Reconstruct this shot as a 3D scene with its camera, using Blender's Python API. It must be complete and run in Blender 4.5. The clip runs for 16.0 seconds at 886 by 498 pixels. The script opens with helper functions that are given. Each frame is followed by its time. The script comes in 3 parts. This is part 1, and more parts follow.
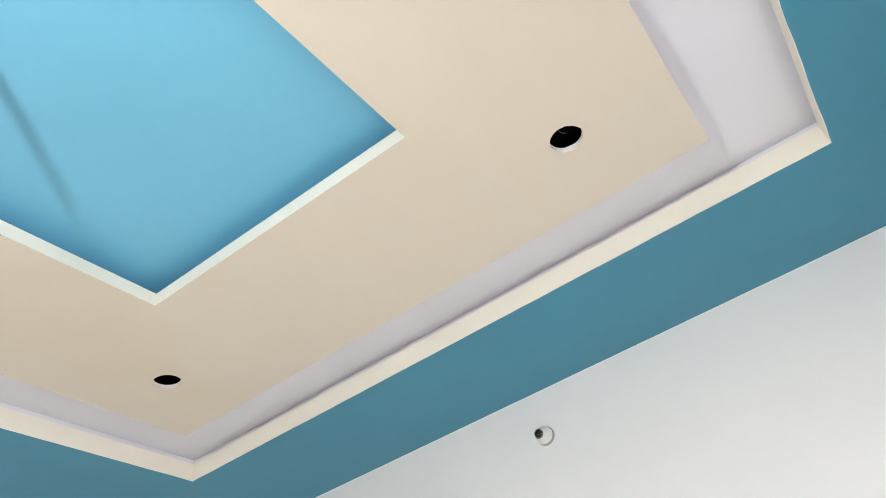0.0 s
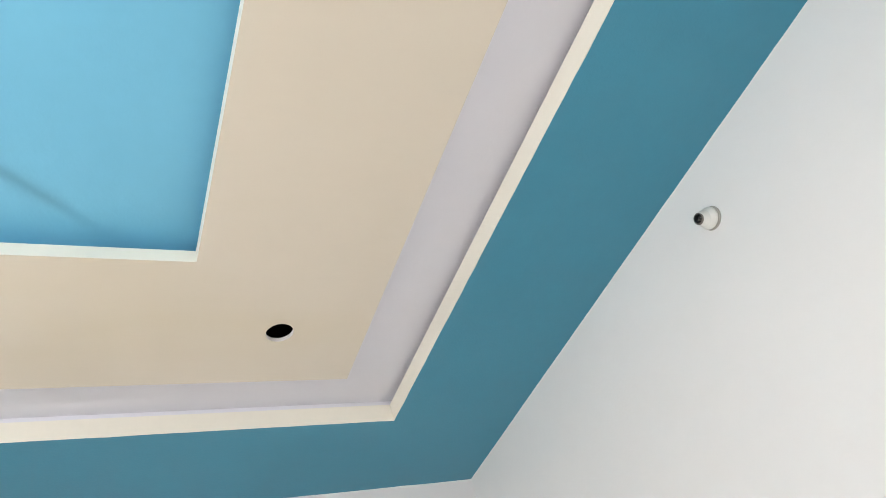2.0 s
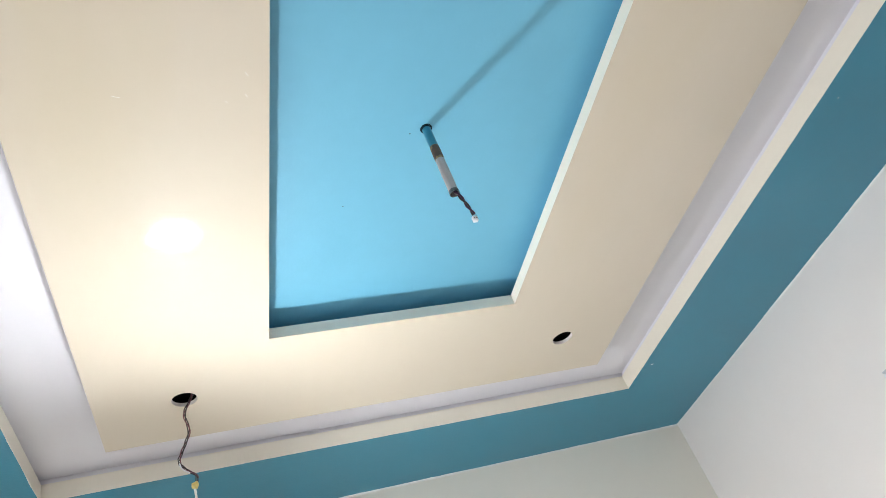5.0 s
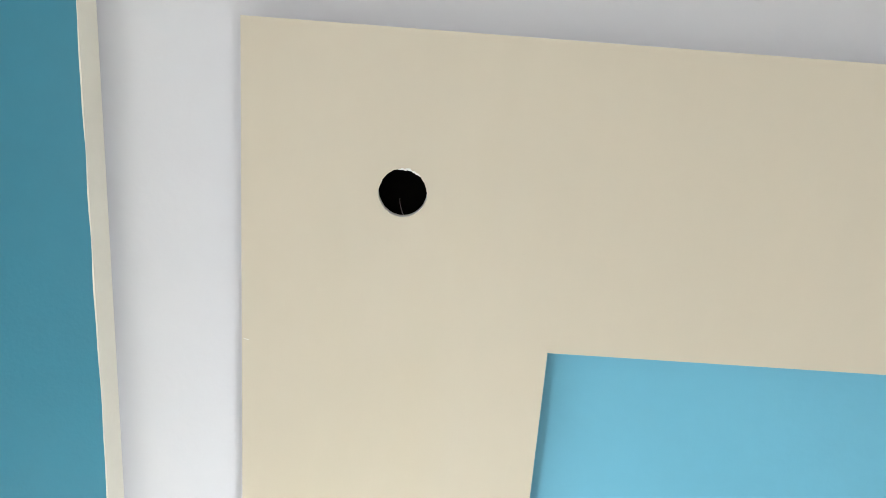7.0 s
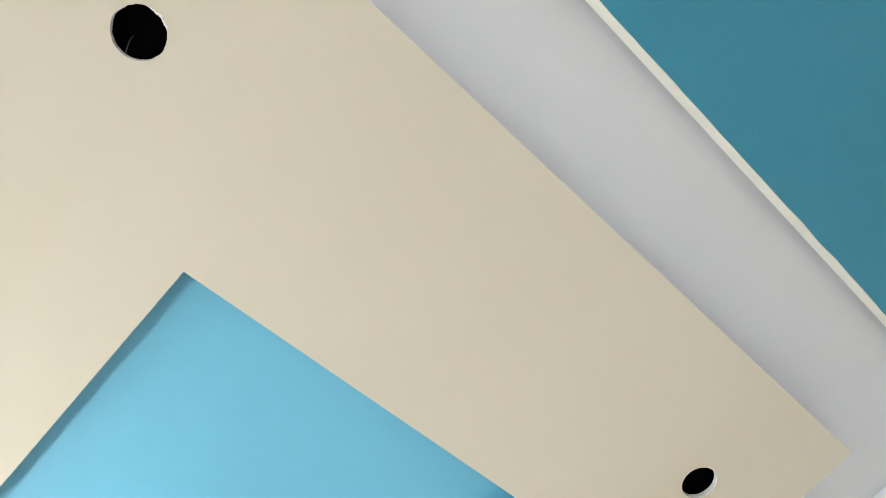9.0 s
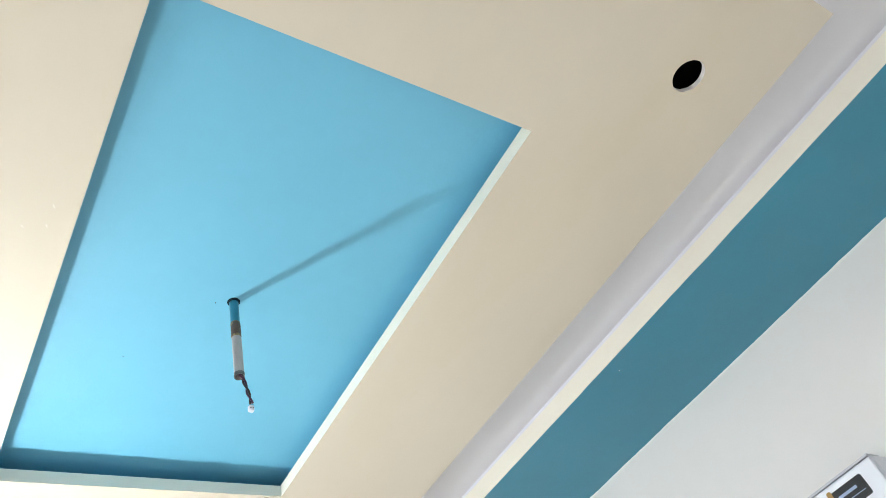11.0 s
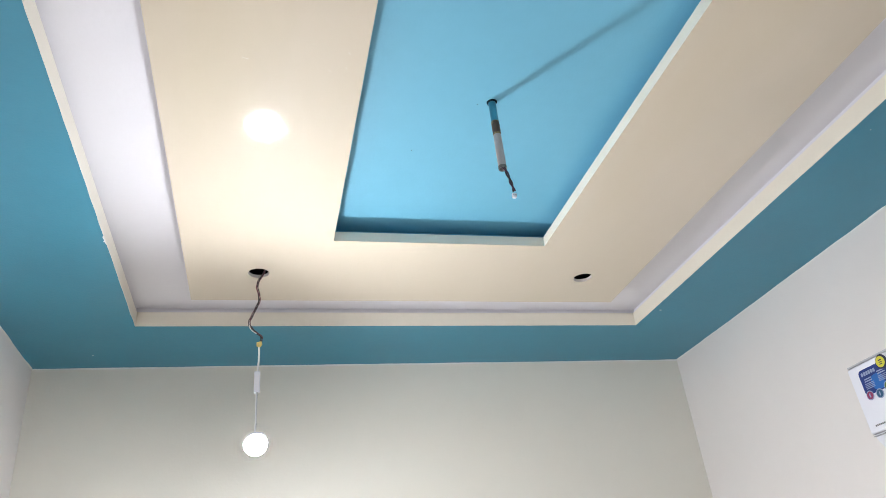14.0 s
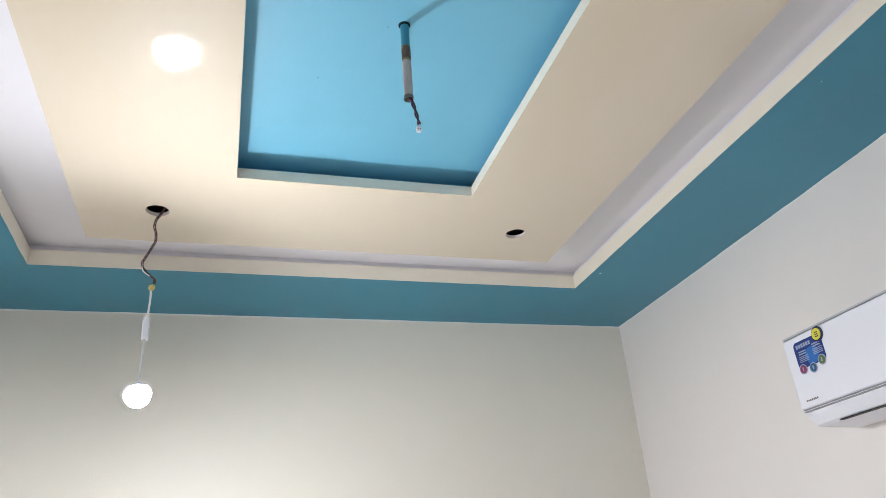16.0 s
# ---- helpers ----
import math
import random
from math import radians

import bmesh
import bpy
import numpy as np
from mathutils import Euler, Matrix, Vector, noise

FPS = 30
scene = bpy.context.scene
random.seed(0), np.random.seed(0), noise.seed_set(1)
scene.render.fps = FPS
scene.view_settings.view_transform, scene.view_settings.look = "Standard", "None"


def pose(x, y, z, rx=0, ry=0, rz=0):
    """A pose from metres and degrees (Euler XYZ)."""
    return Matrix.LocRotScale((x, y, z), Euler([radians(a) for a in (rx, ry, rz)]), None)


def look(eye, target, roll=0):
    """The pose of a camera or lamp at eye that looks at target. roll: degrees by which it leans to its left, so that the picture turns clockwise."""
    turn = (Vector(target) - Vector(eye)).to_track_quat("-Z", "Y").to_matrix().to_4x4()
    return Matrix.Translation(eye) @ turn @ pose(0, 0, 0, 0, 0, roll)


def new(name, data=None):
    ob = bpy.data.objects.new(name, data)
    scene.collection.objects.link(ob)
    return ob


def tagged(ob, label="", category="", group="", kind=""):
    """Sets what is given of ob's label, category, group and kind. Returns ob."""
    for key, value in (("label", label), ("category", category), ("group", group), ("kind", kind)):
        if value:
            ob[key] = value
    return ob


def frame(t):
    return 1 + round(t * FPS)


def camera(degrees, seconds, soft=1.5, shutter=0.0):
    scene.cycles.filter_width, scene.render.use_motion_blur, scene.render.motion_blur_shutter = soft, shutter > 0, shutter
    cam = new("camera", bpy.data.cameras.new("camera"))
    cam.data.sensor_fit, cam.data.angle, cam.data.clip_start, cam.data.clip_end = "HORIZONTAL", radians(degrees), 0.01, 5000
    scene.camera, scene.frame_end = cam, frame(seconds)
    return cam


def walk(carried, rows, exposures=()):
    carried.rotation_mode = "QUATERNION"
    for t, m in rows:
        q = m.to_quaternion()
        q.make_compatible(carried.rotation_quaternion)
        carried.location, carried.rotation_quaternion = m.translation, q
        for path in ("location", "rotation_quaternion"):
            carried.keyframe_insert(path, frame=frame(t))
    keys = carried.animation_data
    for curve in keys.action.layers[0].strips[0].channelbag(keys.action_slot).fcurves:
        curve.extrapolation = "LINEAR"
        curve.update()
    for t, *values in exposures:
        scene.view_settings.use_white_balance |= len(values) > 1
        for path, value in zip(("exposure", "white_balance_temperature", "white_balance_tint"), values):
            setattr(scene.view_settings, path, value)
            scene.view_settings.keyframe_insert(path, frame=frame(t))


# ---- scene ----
cam = camera(62.3, 16.0, soft=0.6)
PATH = [
    (0, (0.235, 1.797, 1.587), (0.951, 0.413, 2.84), -12.6),
    (0.5, (0.276, 1.704, 1.574), (1.188, 0.411, 2.796), -15.1),
    (1, (0.358, 1.484, 1.53), (1.376, 0.287, 2.767), -17.1),
    (1.5, (0.23, 1.285, 1.498), (1.391, 0.255, 2.76), -18.1),
    (2, (0.221, 1.131, 1.466), (1.467, 0.268, 2.771), -21.3),
    (2.5, (0.264, 0.927, 1.464), (1.641, 0.344, 2.793), -23.9),
    (3, (0.252, 0.738, 1.466), (1.775, 0.466, 2.734), -24.2),
    (3.5, (0.445, 0.661, 1.431), (1.949, 0.815, 2.74), -24.7),
    (4, (0.513, 0.616, 1.481), (1.885, 1.305, 2.762), -23.1),
    (4.3, (0.551, 0.552, 1.451), (1.742, 1.51, 2.74), -23.0),
    (4.5, (0.591, 0.497, 1.467), (1.621, 1.651, 2.734), -22.1),
    (5, (0.542, 0.533, 1.474), (1.188, 1.973, 2.702), -21.8),
    (5.2, (0.511, 0.566, 1.476), (0.993, 2.078, 2.693), -21.7),
    (7.3, (0.508, 0.374, 1.653), (0.553, 0.718, 3.622), 1.2),
    (7.5, (0.495, 0.341, 1.673), (0.597, 0.593, 3.654), -8.8),
    (8, (0.523, 0.328, 1.647), (0.721, 0.594, 3.619), -7.8),
    (8.2, (0.535, 0.362, 1.653), (0.823, 0.635, 3.613), -11.7),
    (10.3, (0.644, 0.466, 1.519), (1.788, 0.972, 3.08), -22.6),
    (10.5, (0.642, 0.459, 1.509), (1.763, 1.085, 3.042), -23.4),
    (11, (0.608, 0.435, 1.497), (1.622, 1.407, 2.921), -21.6),
    (11.5, (0.409, 0.344, 1.452), (1.323, 1.538, 2.772), -19.8),
    (12, (0.334, 0.281, 1.44), (1.125, 1.661, 2.652), -17.6),
    (12.5, (0.394, 0.197, 1.443), (1.033, 1.737, 2.547), -14.7),
    (13, (0.4, 0.164, 1.433), (0.921, 1.8, 2.46), -11.0),
    (13.5, (0.456, 0.117, 1.446), (0.915, 1.795, 2.432), -7.6),
    (14, (0.493, 0.105, 1.453), (0.967, 1.797, 2.409), -6.3),
    (14.5, (0.503, 0.101, 1.454), (1.02, 1.793, 2.388), -6.3),
    (15, (0.515, 0.1, 1.455), (1.077, 1.791, 2.364), -6.4),
    (15.5, (0.572, 0.137, 1.454), (1.145, 1.839, 2.335), -5.7),
    (16, (0.732, 0.257, 1.481), (1.274, 1.977, 2.346), -4.5),
]
EXPOSURE = [(0, -0.03, 6480, 9), (2.5, 0.0, 6480, 9), (4, -0.1, 6420, 9), (4.5, -0.12, 6380, 9), (5, -0.34, 6380, 9), (7.4, -0.06, 6380, 2), (8.2, -0.01, 6380, 2),
            (10.5, -0.04, 6250, 2), (11, -0.07, 6300, 5), (11.5, -0.28, 6320, 8), (12.0, -0.41, 6350, 11), (12.5, -0.43, 6350, 11), (15, -0.37, 6420, 11), (16, -0.53, 6420, 11)]
walk(cam, [(t, look(e, g, r)) for t, e, g, r in PATH], EXPOSURE)

# world, assumed window daylight, bulb strength
world = bpy.data.worlds.new("world")
scene.world = world
world.use_nodes = True
wn = world.node_tree
sky = wn.nodes.new("ShaderNodeTexSky")
sky.sky_type, sky.sun_disc, sky.sun_elevation, sky.sun_rotation = "NISHITA", False, radians(50), radians(200)
wn.links.new(sky.outputs[0], wn.nodes["Background"].inputs[0])
wn.nodes["Background"].inputs[1].default_value = 0.1
BULB_STRENGTH = 2500.0
WINDOW_WATTS = 18.0

# plan, in metres
Z_SOFFIT, Z_PANEL, Z_SLAB = 2.700, 2.704, 2.786
WX0, WX1, WY0, WY1 = -0.483, 2.667, -0.281, 3.465      # walls
SX0, SX1, SY0, SY1 = 0.0, 2.198, 0.198, 2.996          # inner edge of the soffit
PX0, PX1, PY0, PY1 = 0.228, 1.962, 0.424, 2.756        # hanging panel
RX0, RX1, RY0, RY1 = 0.722, 1.486, 0.912, 2.280        # opening in the panel
LIP_TOP, PANEL_TOP = 2.761, 2.740
HOLES = [(0.472, 0.665), (1.744, 0.669), (1.737, 2.528), (0.476, 2.528)]
ROD = (1.106, 1.619)
BULB = (0.480, 2.500, 2.080)


# ---- materials ----
def material(name, color, rough=0.5, metal=0.0, var=0.06, scale=6.0, bump=0.0, bump_scale=60.0, stretch=(1, 1, 1),
             coat=0.0, coat_rough=0.08, emit=0.0, rough_var=0.0, spec=0.5, stain=None, stain_amount=0.0, stain_scale=2.5):
    m = bpy.data.materials.new(name)
    m.use_nodes = True
    nt = m.node_tree
    b = nt.nodes["Principled BSDF"]
    b.inputs["Roughness"].default_value, b.inputs["Metallic"].default_value = rough, metal
    b.inputs["Specular IOR Level"].default_value = spec
    b.inputs["Coat Weight"].default_value = coat
    b.inputs["Coat Roughness"].default_value = coat_rough
    co = nt.nodes.new("ShaderNodeTexCoord")
    mp = nt.nodes.new("ShaderNodeMapping")
    mp.inputs["Scale"].default_value = stretch
    nt.links.new(co.outputs["Object"], mp.inputs["Vector"])

    def tex(s, detail=4.0, vec=mp):
        n = nt.nodes.new("ShaderNodeTexNoise")
        n.inputs["Scale"].default_value, n.inputs["Detail"].default_value = s, detail
        nt.links.new(vec.outputs[0], n.inputs["Vector"])
        return n

    def mix(fac, a, c, blend="MIX"):
        n = nt.nodes.new("ShaderNodeMix")
        n.data_type, n.blend_type = "RGBA", blend
        for sock, v in ((n.inputs[0], fac), (n.inputs[6], a), (n.inputs[7], c)):
            if isinstance(v, (int, float)):
                sock.default_value = v
            elif isinstance(v, tuple):
                sock.default_value = (*v, 1)
            else:
                nt.links.new(v, sock)
        return n.outputs[2]

    dark = tuple(c * (1 - var) for c in color)
    light = tuple(min(1, c * (1 + var)) for c in color)
    n1, n2 = tex(scale), tex(scale * 9, 2.0)
    both = nt.nodes.new("ShaderNodeMath")
    both.operation = "MULTIPLY_ADD"
    both.inputs[1].default_value = 0.35
    nt.links.new(n2.outputs[0], both.inputs[0])
    half = nt.nodes.new("ShaderNodeMath")
    half.operation = "MULTIPLY"
    half.inputs[1].default_value = 0.65
    nt.links.new(n1.outputs[0], half.inputs[0])
    nt.links.new(half.outputs[0], both.inputs[2])
    out = mix(both.outputs[0], dark, light)
    if stain:
        n3 = tex(stain_scale, 6.0)
        r = nt.nodes.new("ShaderNodeMapRange")
        r.inputs["From Min"].default_value, r.inputs["From Max"].default_value = 0.52, 0.72
        r.inputs["To Max"].default_value = stain_amount
        nt.links.new(n3.outputs[0], r.inputs["Value"])
        out = mix(r.outputs[0], out, stain)
    nt.links.new(out, b.inputs["Base Color"])
    if rough_var:
        r = nt.nodes.new("ShaderNodeMapRange")
        r.inputs["To Min"].default_value, r.inputs["To Max"].default_value = max(0.02, rough - rough_var), rough + rough_var
        nt.links.new(n1.outputs[0], r.inputs["Value"])
        nt.links.new(r.outputs[0], b.inputs["Roughness"])
    if bump:
        nb = tex(bump_scale, 3.0)
        bp = nt.nodes.new("ShaderNodeBump")
        bp.inputs["Strength"].default_value, bp.inputs["Distance"].default_value = bump, 0.002
        nt.links.new(nb.outputs[0], bp.inputs["Height"])
        nt.links.new(bp.outputs[0], b.inputs["Coat Normal" if coat else "Normal"])
    if emit:
        b.inputs["Emission Color"].default_value = (*color, 1)
        b.inputs["Emission Strength"].default_value = emit
    return m


far_paint = material("beige_wall_paint", (0.80, 0.765, 0.68), 0.55, var=0.03, scale=2.0, bump=0.25, bump_scale=90,
                     stain=(0.77, 0.73, 0.64), stain_amount=0.35, stain_scale=1.3)
wall_paint = material("wall_paint", (0.82, 0.775, 0.75), 0.55, var=0.03, scale=2.0, bump=0.25, bump_scale=90,
                      stain=(0.77, 0.745, 0.72), stain_amount=0.35, stain_scale=1.3)
near_paint = material("off_white_wall_paint", (0.80, 0.778, 0.757), 0.55, var=0.03, scale=2.0, bump=0.25, bump_scale=90,
                      stain=(0.75, 0.74, 0.735), stain_amount=0.35, stain_scale=1.3)
teal_paint = material("teal_paint", (0.040, 0.232, 0.335), 0.42, var=0.10, scale=3.0, bump=0.25, bump_scale=120,
                      stain=(0.045, 0.262, 0.375), stain_amount=0.6, stain_scale=1.6)
blue_paint = material("blue_paint", (0.165, 0.462, 0.632), 0.5, var=0.07, scale=3.0, bump=0.2, bump_scale=90,
                      stain=(0.142, 0.42, 0.58), stain_amount=0.5, stain_scale=2.0)
cream_paint = material("cream_gloss_paint", (0.655, 0.576, 0.462), 0.5, var=0.03, scale=2.2, bump=0.13, bump_scale=120,
                       stretch=(1.8, 0.5, 1), coat=1.0, coat_rough=0.035, spec=0.1, stain=(0.62, 0.535, 0.385), stain_amount=0.55, stain_scale=1.2)
cream_edge = material("cream_edge_paint", (0.81, 0.765, 0.655), 0.3, var=0.05, scale=8.0, bump=0.2, bump_scale=60)
white_paint = material("white_cove_paint", (0.745, 0.73, 0.765), 0.6, var=0.025, scale=3.0, bump=0.2, bump_scale=60)
bead_white = material("filler_white", (0.82, 0.81, 0.78), 0.6, var=0.05, scale=20)
gypsum = material("gypsum_cut_edge", (0.72, 0.69, 0.66), 0.9, var=0.12, scale=80, bump=0.6, bump_scale=300)
# near black without reflection: the shade of hollows is put into the colour
void_dark = material("painted_dark_void", (0.003, 0.0028, 0.0025), 0.95, var=0.2, scale=20, spec=0.0)
floor_mat = material("floor_tile", (0.58, 0.565, 0.54), 0.4, var=0.10, scale=4.0)
frame_mat = material("window_paint", (0.55, 0.53, 0.50), 0.4, var=0.05, scale=10)
plastic_white = material("white_plastic", (0.78, 0.785, 0.85), 0.28, var=0.015, scale=8)
plastic_grey = material("grey_plastic", (0.33, 0.33, 0.35), 0.4, var=0.05, scale=20)
edge_grey = material("pale_grey_plastic", (0.52, 0.52, 0.55), 0.3, var=0.05, scale=20)
pencil = material("pencil_grey", (0.50, 0.48, 0.45), 0.8, var=0.1, scale=60)
gasket_grey = material("grey_gasket", (0.36, 0.34, 0.30), 0.6, var=0.15, scale=40)
plastic_aged = material("aged_white_plastic", (0.70, 0.69, 0.64), 0.35, var=0.06, scale=30)
slot_dark = material("dark_slot", (0.02, 0.02, 0.022), 0.6, var=0.1, scale=30)
label_blue = material("blue_sticker", (0.006, 0.030, 0.19), 0.3, var=0.35, scale=14)
label_light = material("sticker_light_blue", (0.012, 0.13, 0.46), 0.3, var=0.2, scale=20)
label_white = material("sticker_white_print", (0.30, 0.36, 0.52), 0.35, var=0.05, scale=40)
label_yellow = material("sticker_yellow", (0.62, 0.58, 0.05), 0.3, var=0.12, scale=40)
label_navy = material("sticker_navy", (0.008, 0.014, 0.06), 0.3, var=0.2, scale=30)
label_green = material("sticker_green", (0.10, 0.15, 0.03), 0.3, var=0.2, scale=40)
label_red = material("sticker_red", (0.25, 0.03, 0.10), 0.3, var=0.2, scale=40)
label_cyan = material("sticker_cyan", (0.02, 0.10, 0.20), 0.3, var=0.2, scale=40)
label_black = material("black_foil_label", (0.022, 0.021, 0.024), 0.25, var=0.2, scale=40)
label_gold = material("gold_foil", (0.26, 0.15, 0.05), 0.35, metal=0.6, var=0.25, scale=60)
paper_wrap = material("torn_paper_wrap", (0.46, 0.41, 0.39), 0.4, var=0.35, scale=30, bump=0.5, bump_scale=120, stretch=(2.6, 2.6, 0.45),
                      stain=(0.09, 0.07, 0.06), stain_amount=0.95, stain_scale=24)
rust = material("rusty_print", (0.10, 0.06, 0.04), 0.6, var=0.6, scale=50, stain=(0.55, 0.40, 0.16), stain_amount=0.95, stain_scale=48)
wire_black = material("black_wire", (0.03, 0.018, 0.022), 0.45, var=0.2, scale=60)
wire_red = material("red_wire", (0.14, 0.03, 0.045), 0.45, var=0.2, scale=60)
wire_plum = material("plum_wire", (0.05, 0.010, 0.04), 0.4, var=0.2, scale=60)
wire_white = material("white_wire", (0.78, 0.78, 0.78), 0.4, var=0.05, scale=40)
tape_yellow = material("yellow_tape", (0.66, 0.52, 0.17), 0.5, var=0.5, scale=110, bump=0.6, bump_scale=150)
metal_dark = material("dull_metal", (0.20, 0.18, 0.16), 0.4, metal=0.9, var=0.2, scale=40)
bulb_glow = material("lit_bulb", (0.94, 0.965, 1.0), 0.4, var=0.0, emit=BULB_STRENGTH)
wire_brown = material("brown_wire", (0.16, 0.08, 0.04), 0.5, var=0.2, scale=60)
indicator_green = material("dark_green_plastic", (0.01, 0.09, 0.06), 0.35, var=0.1, scale=60)
collar_dark = material("dark_teal_gap", (0.006, 0.022, 0.032), 0.8, var=0.3, scale=50, spec=0.1)
led_green = material("green_display", (0.02, 0.85, 0.55), 0.4, var=0.0, emit=3.0)


# ---- building helpers ----
def box(bm, x0, x1, y0, y1, z0, z1, bevel=0.0):
    vs = [bm.verts.new((x, y, z)) for x in (x0, x1) for y in (y0, y1) for z in (z0, z1)]
    fs = [bm.faces.new([vs[i] for i in f]) for f in
          ((0, 1, 3, 2), (4, 6, 7, 5), (0, 4, 5, 1), (2, 3, 7, 6), (0, 2, 6, 4), (1, 5, 7, 3))]
    if bevel:
        es = list({e for f in fs for e in f.edges})
        bmesh.ops.bevel(bm, geom=es, offset=bevel, segments=2, affect="EDGES", profile=0.6)
    return bm


def tube(bm, pts, r, n=10, caps=True):
    """A round tube through pts, of radius r or one radius a point."""
    pts = [Vector(p) for p in pts]
    rs = r if isinstance(r, (list, tuple)) else [r] * len(pts)
    rings, side = [], None
    for i, p in enumerate(pts):
        d = (pts[min(i + 1, len(pts) - 1)] - pts[max(i - 1, 0)])
        d = d.normalized() if d.length > 1e-9 else Vector((0, 0, 1))
        if side is None:
            side = d.orthogonal().normalized()
        side = (side - d * side.dot(d)).normalized()
        up = d.cross(side)
        rings.append([bm.verts.new(p + (side * math.cos(a) + up * math.sin(a)) * rs[i])
                      for a in (2 * math.pi * k / n for k in range(n))])
    for a, b in zip(rings, rings[1:]):
        for k in range(n):
            bm.faces.new((a[k], a[(k + 1) % n], b[(k + 1) % n], b[k]))
    if caps:
        bm.faces.new(rings[0][::-1])
        bm.faces.new(rings[-1])
    return bm


def smooth_path(pts, steps=8):
    """Points on a smooth curve through pts."""
    pts = [Vector(p) for p in pts]
    out = []
    for i in range(len(pts) - 1):
        a, b, c, d = pts[max(i - 1, 0)], pts[i], pts[i + 1], pts[min(i + 2, len(pts) - 1)]
        for k in range(steps):
            t = k / steps
            out.append(0.5 * ((2 * b) + (c - a) * t + (2 * a - 5 * b + 4 * c - d) * t * t + (3 * b - a - 3 * c + d) * t ** 3))
    return out + [pts[-1]]


def finish(bm, name, mats, smooth=False):
    bmesh.ops.recalc_face_normals(bm, faces=bm.faces[:])
    me = bpy.data.meshes.new(name)
    bm.to_mesh(me)
    bm.free()
    for m in (mats if isinstance(mats, (list, tuple)) else [mats]):
        me.materials.append(m)
    if smooth:
        for p in me.polygons:
            p.use_smooth = True
    return me


def structure(name, bm, mats, label, category, smooth=False):
    return tagged(new(name, finish(bm, name, mats, smooth)), label, category, kind="structure")


def part(name, bm, mat, parent, label="", smooth=False):
    ob = new(name, finish(bm, name, mat, smooth))
    ob.parent = parent
    ob.matrix_parent_inverse = Matrix.Identity(4)
    if parent.type == "EMPTY":
        ob.matrix_basis = Matrix.Translation(-parent.location)
    if label:
        tagged(ob, label)
    return ob


def thing(name, place, label, category, group=""):
    ob = new(name)
    ob.empty_display_size = 0.05
    ob.location = place
    return tagged(ob, label, category, group)


def soften(ob, width, segments=2):
    mod = ob.modifiers.new("edge", "BEVEL")
    mod.width, mod.segments, mod.limit_method, mod.angle_limit = width, segments, "ANGLE", radians(50)
    return ob


def plate(bm, loops, z, mat=0):
    """A flat face at height z inside the first loop and outside the others."""
    edges, made = [], []
    for loop in loops:
        vs = [bm.verts.new((x, y, z)) for x, y in loop]
        made.append(vs)
        edges += [bm.edges.new((vs[i], vs[(i + 1) % len(vs)])) for i in range(len(vs))]
    got = bmesh.ops.triangle_fill(bm, use_beauty=True, use_dissolve=False, edges=edges, normal=(0, 0, -1))
    for f in got["geom"]:
        if isinstance(f, bmesh.types.BMFace):
            f.material_index = mat
    return made


def skirt(bm, low, high, mat=0):
    n = len(low)
    for i in range(n):
        f = bm.faces.new((low[i], low[(i + 1) % n], high[(i + 1) % n], high[i]))
        f.material_index = mat


def rect(x0, x1, y0, y1):
    return [(x0, y0), (x1, y0), (x1, y1), (x0, y1)]


# ---- walls, floor, slab ----
T = 0.15
bm = bmesh.new()
box(bm, WX0 - T, WX1 + T, WY0 - T, WY1 + T, -0.12, 0.0)
structure("floor", bm, floor_mat, "plain pale grey floor of the bare room", "floor")
for name, args in (("wall_far", (WX0 - T, WX1 + T, WY1, WY1 + T, 0, 2.9)),
                   ("wall_near", (WX0 - T, WX1 + T, WY0 - T, WY0, 0, 2.9)),
                   ("wall_right", (WX1, WX1 + T, WY0, WY1, 0, 2.9))):
    bm = bmesh.new()
    box(bm, *args)
    far = name == "wall_far"
    structure(name, bm, {"wall_far": far_paint, "wall_near": near_paint}.get(name, wall_paint), "plain beige painted plaster wall" if far else "plain off-white painted plaster wall", "wall")

# wall with an assumed window opening, added for fill light below everything that is seen
OY0, OY1, OZ0, OZ1 = -0.15, 1.40, 0.35, 1.60
bm = bmesh.new()
box(bm, WX0 - T, WX0, WY0, OY0, 0, 2.9)
box(bm, WX0 - T, WX0, OY1, WY1, 0, 2.9)
box(bm, WX0 - T, WX0, OY0, OY1, 0, OZ0)
box(bm, WX0 - T, WX0, OY0, OY1, OZ1, 2.9)
structure("wall_left", bm, wall_paint, "off-white painted plaster wall with an assumed window opening", "wall")
bm = bmesh.new()
OM = (OY0 + OY1) / 2
for y0, y1, z0, z1 in ((OY0, OY0 + 0.05, OZ0, OZ1), (OY1 - 0.05, OY1, OZ0, OZ1), (OY0 + 0.05, OY1 - 0.05, OZ0, OZ0 + 0.05),
                       (OY0 + 0.05, OY1 - 0.05, OZ1 - 0.05, OZ1), (OM - 0.02, OM + 0.02, OZ0 + 0.05, OZ1 - 0.05)):
    box(bm, WX0 - 0.09, WX0 - 0.05, y0, y1, z0, z1, 0.004)
structure("window_1", bm, frame_mat, "plain painted frame of an assumed, unseen window", "window")

# area lamp added outside the unseen opening, in place of daylight
lamp = bpy.data.lights.new("assumed_daylight", "AREA")
lamp.shape, lamp.size, lamp.size_y, lamp.energy, lamp.color = "RECTANGLE", 1.45, 1.15, WINDOW_WATTS, (1.0, 0.965, 0.97)
day = new("assumed_daylight", lamp)
day.matrix_world = look((WX0 - 0.12, OM, (OZ0 + OZ1) / 2), (WX0 + 2, OM, (OZ0 + OZ1) / 2))

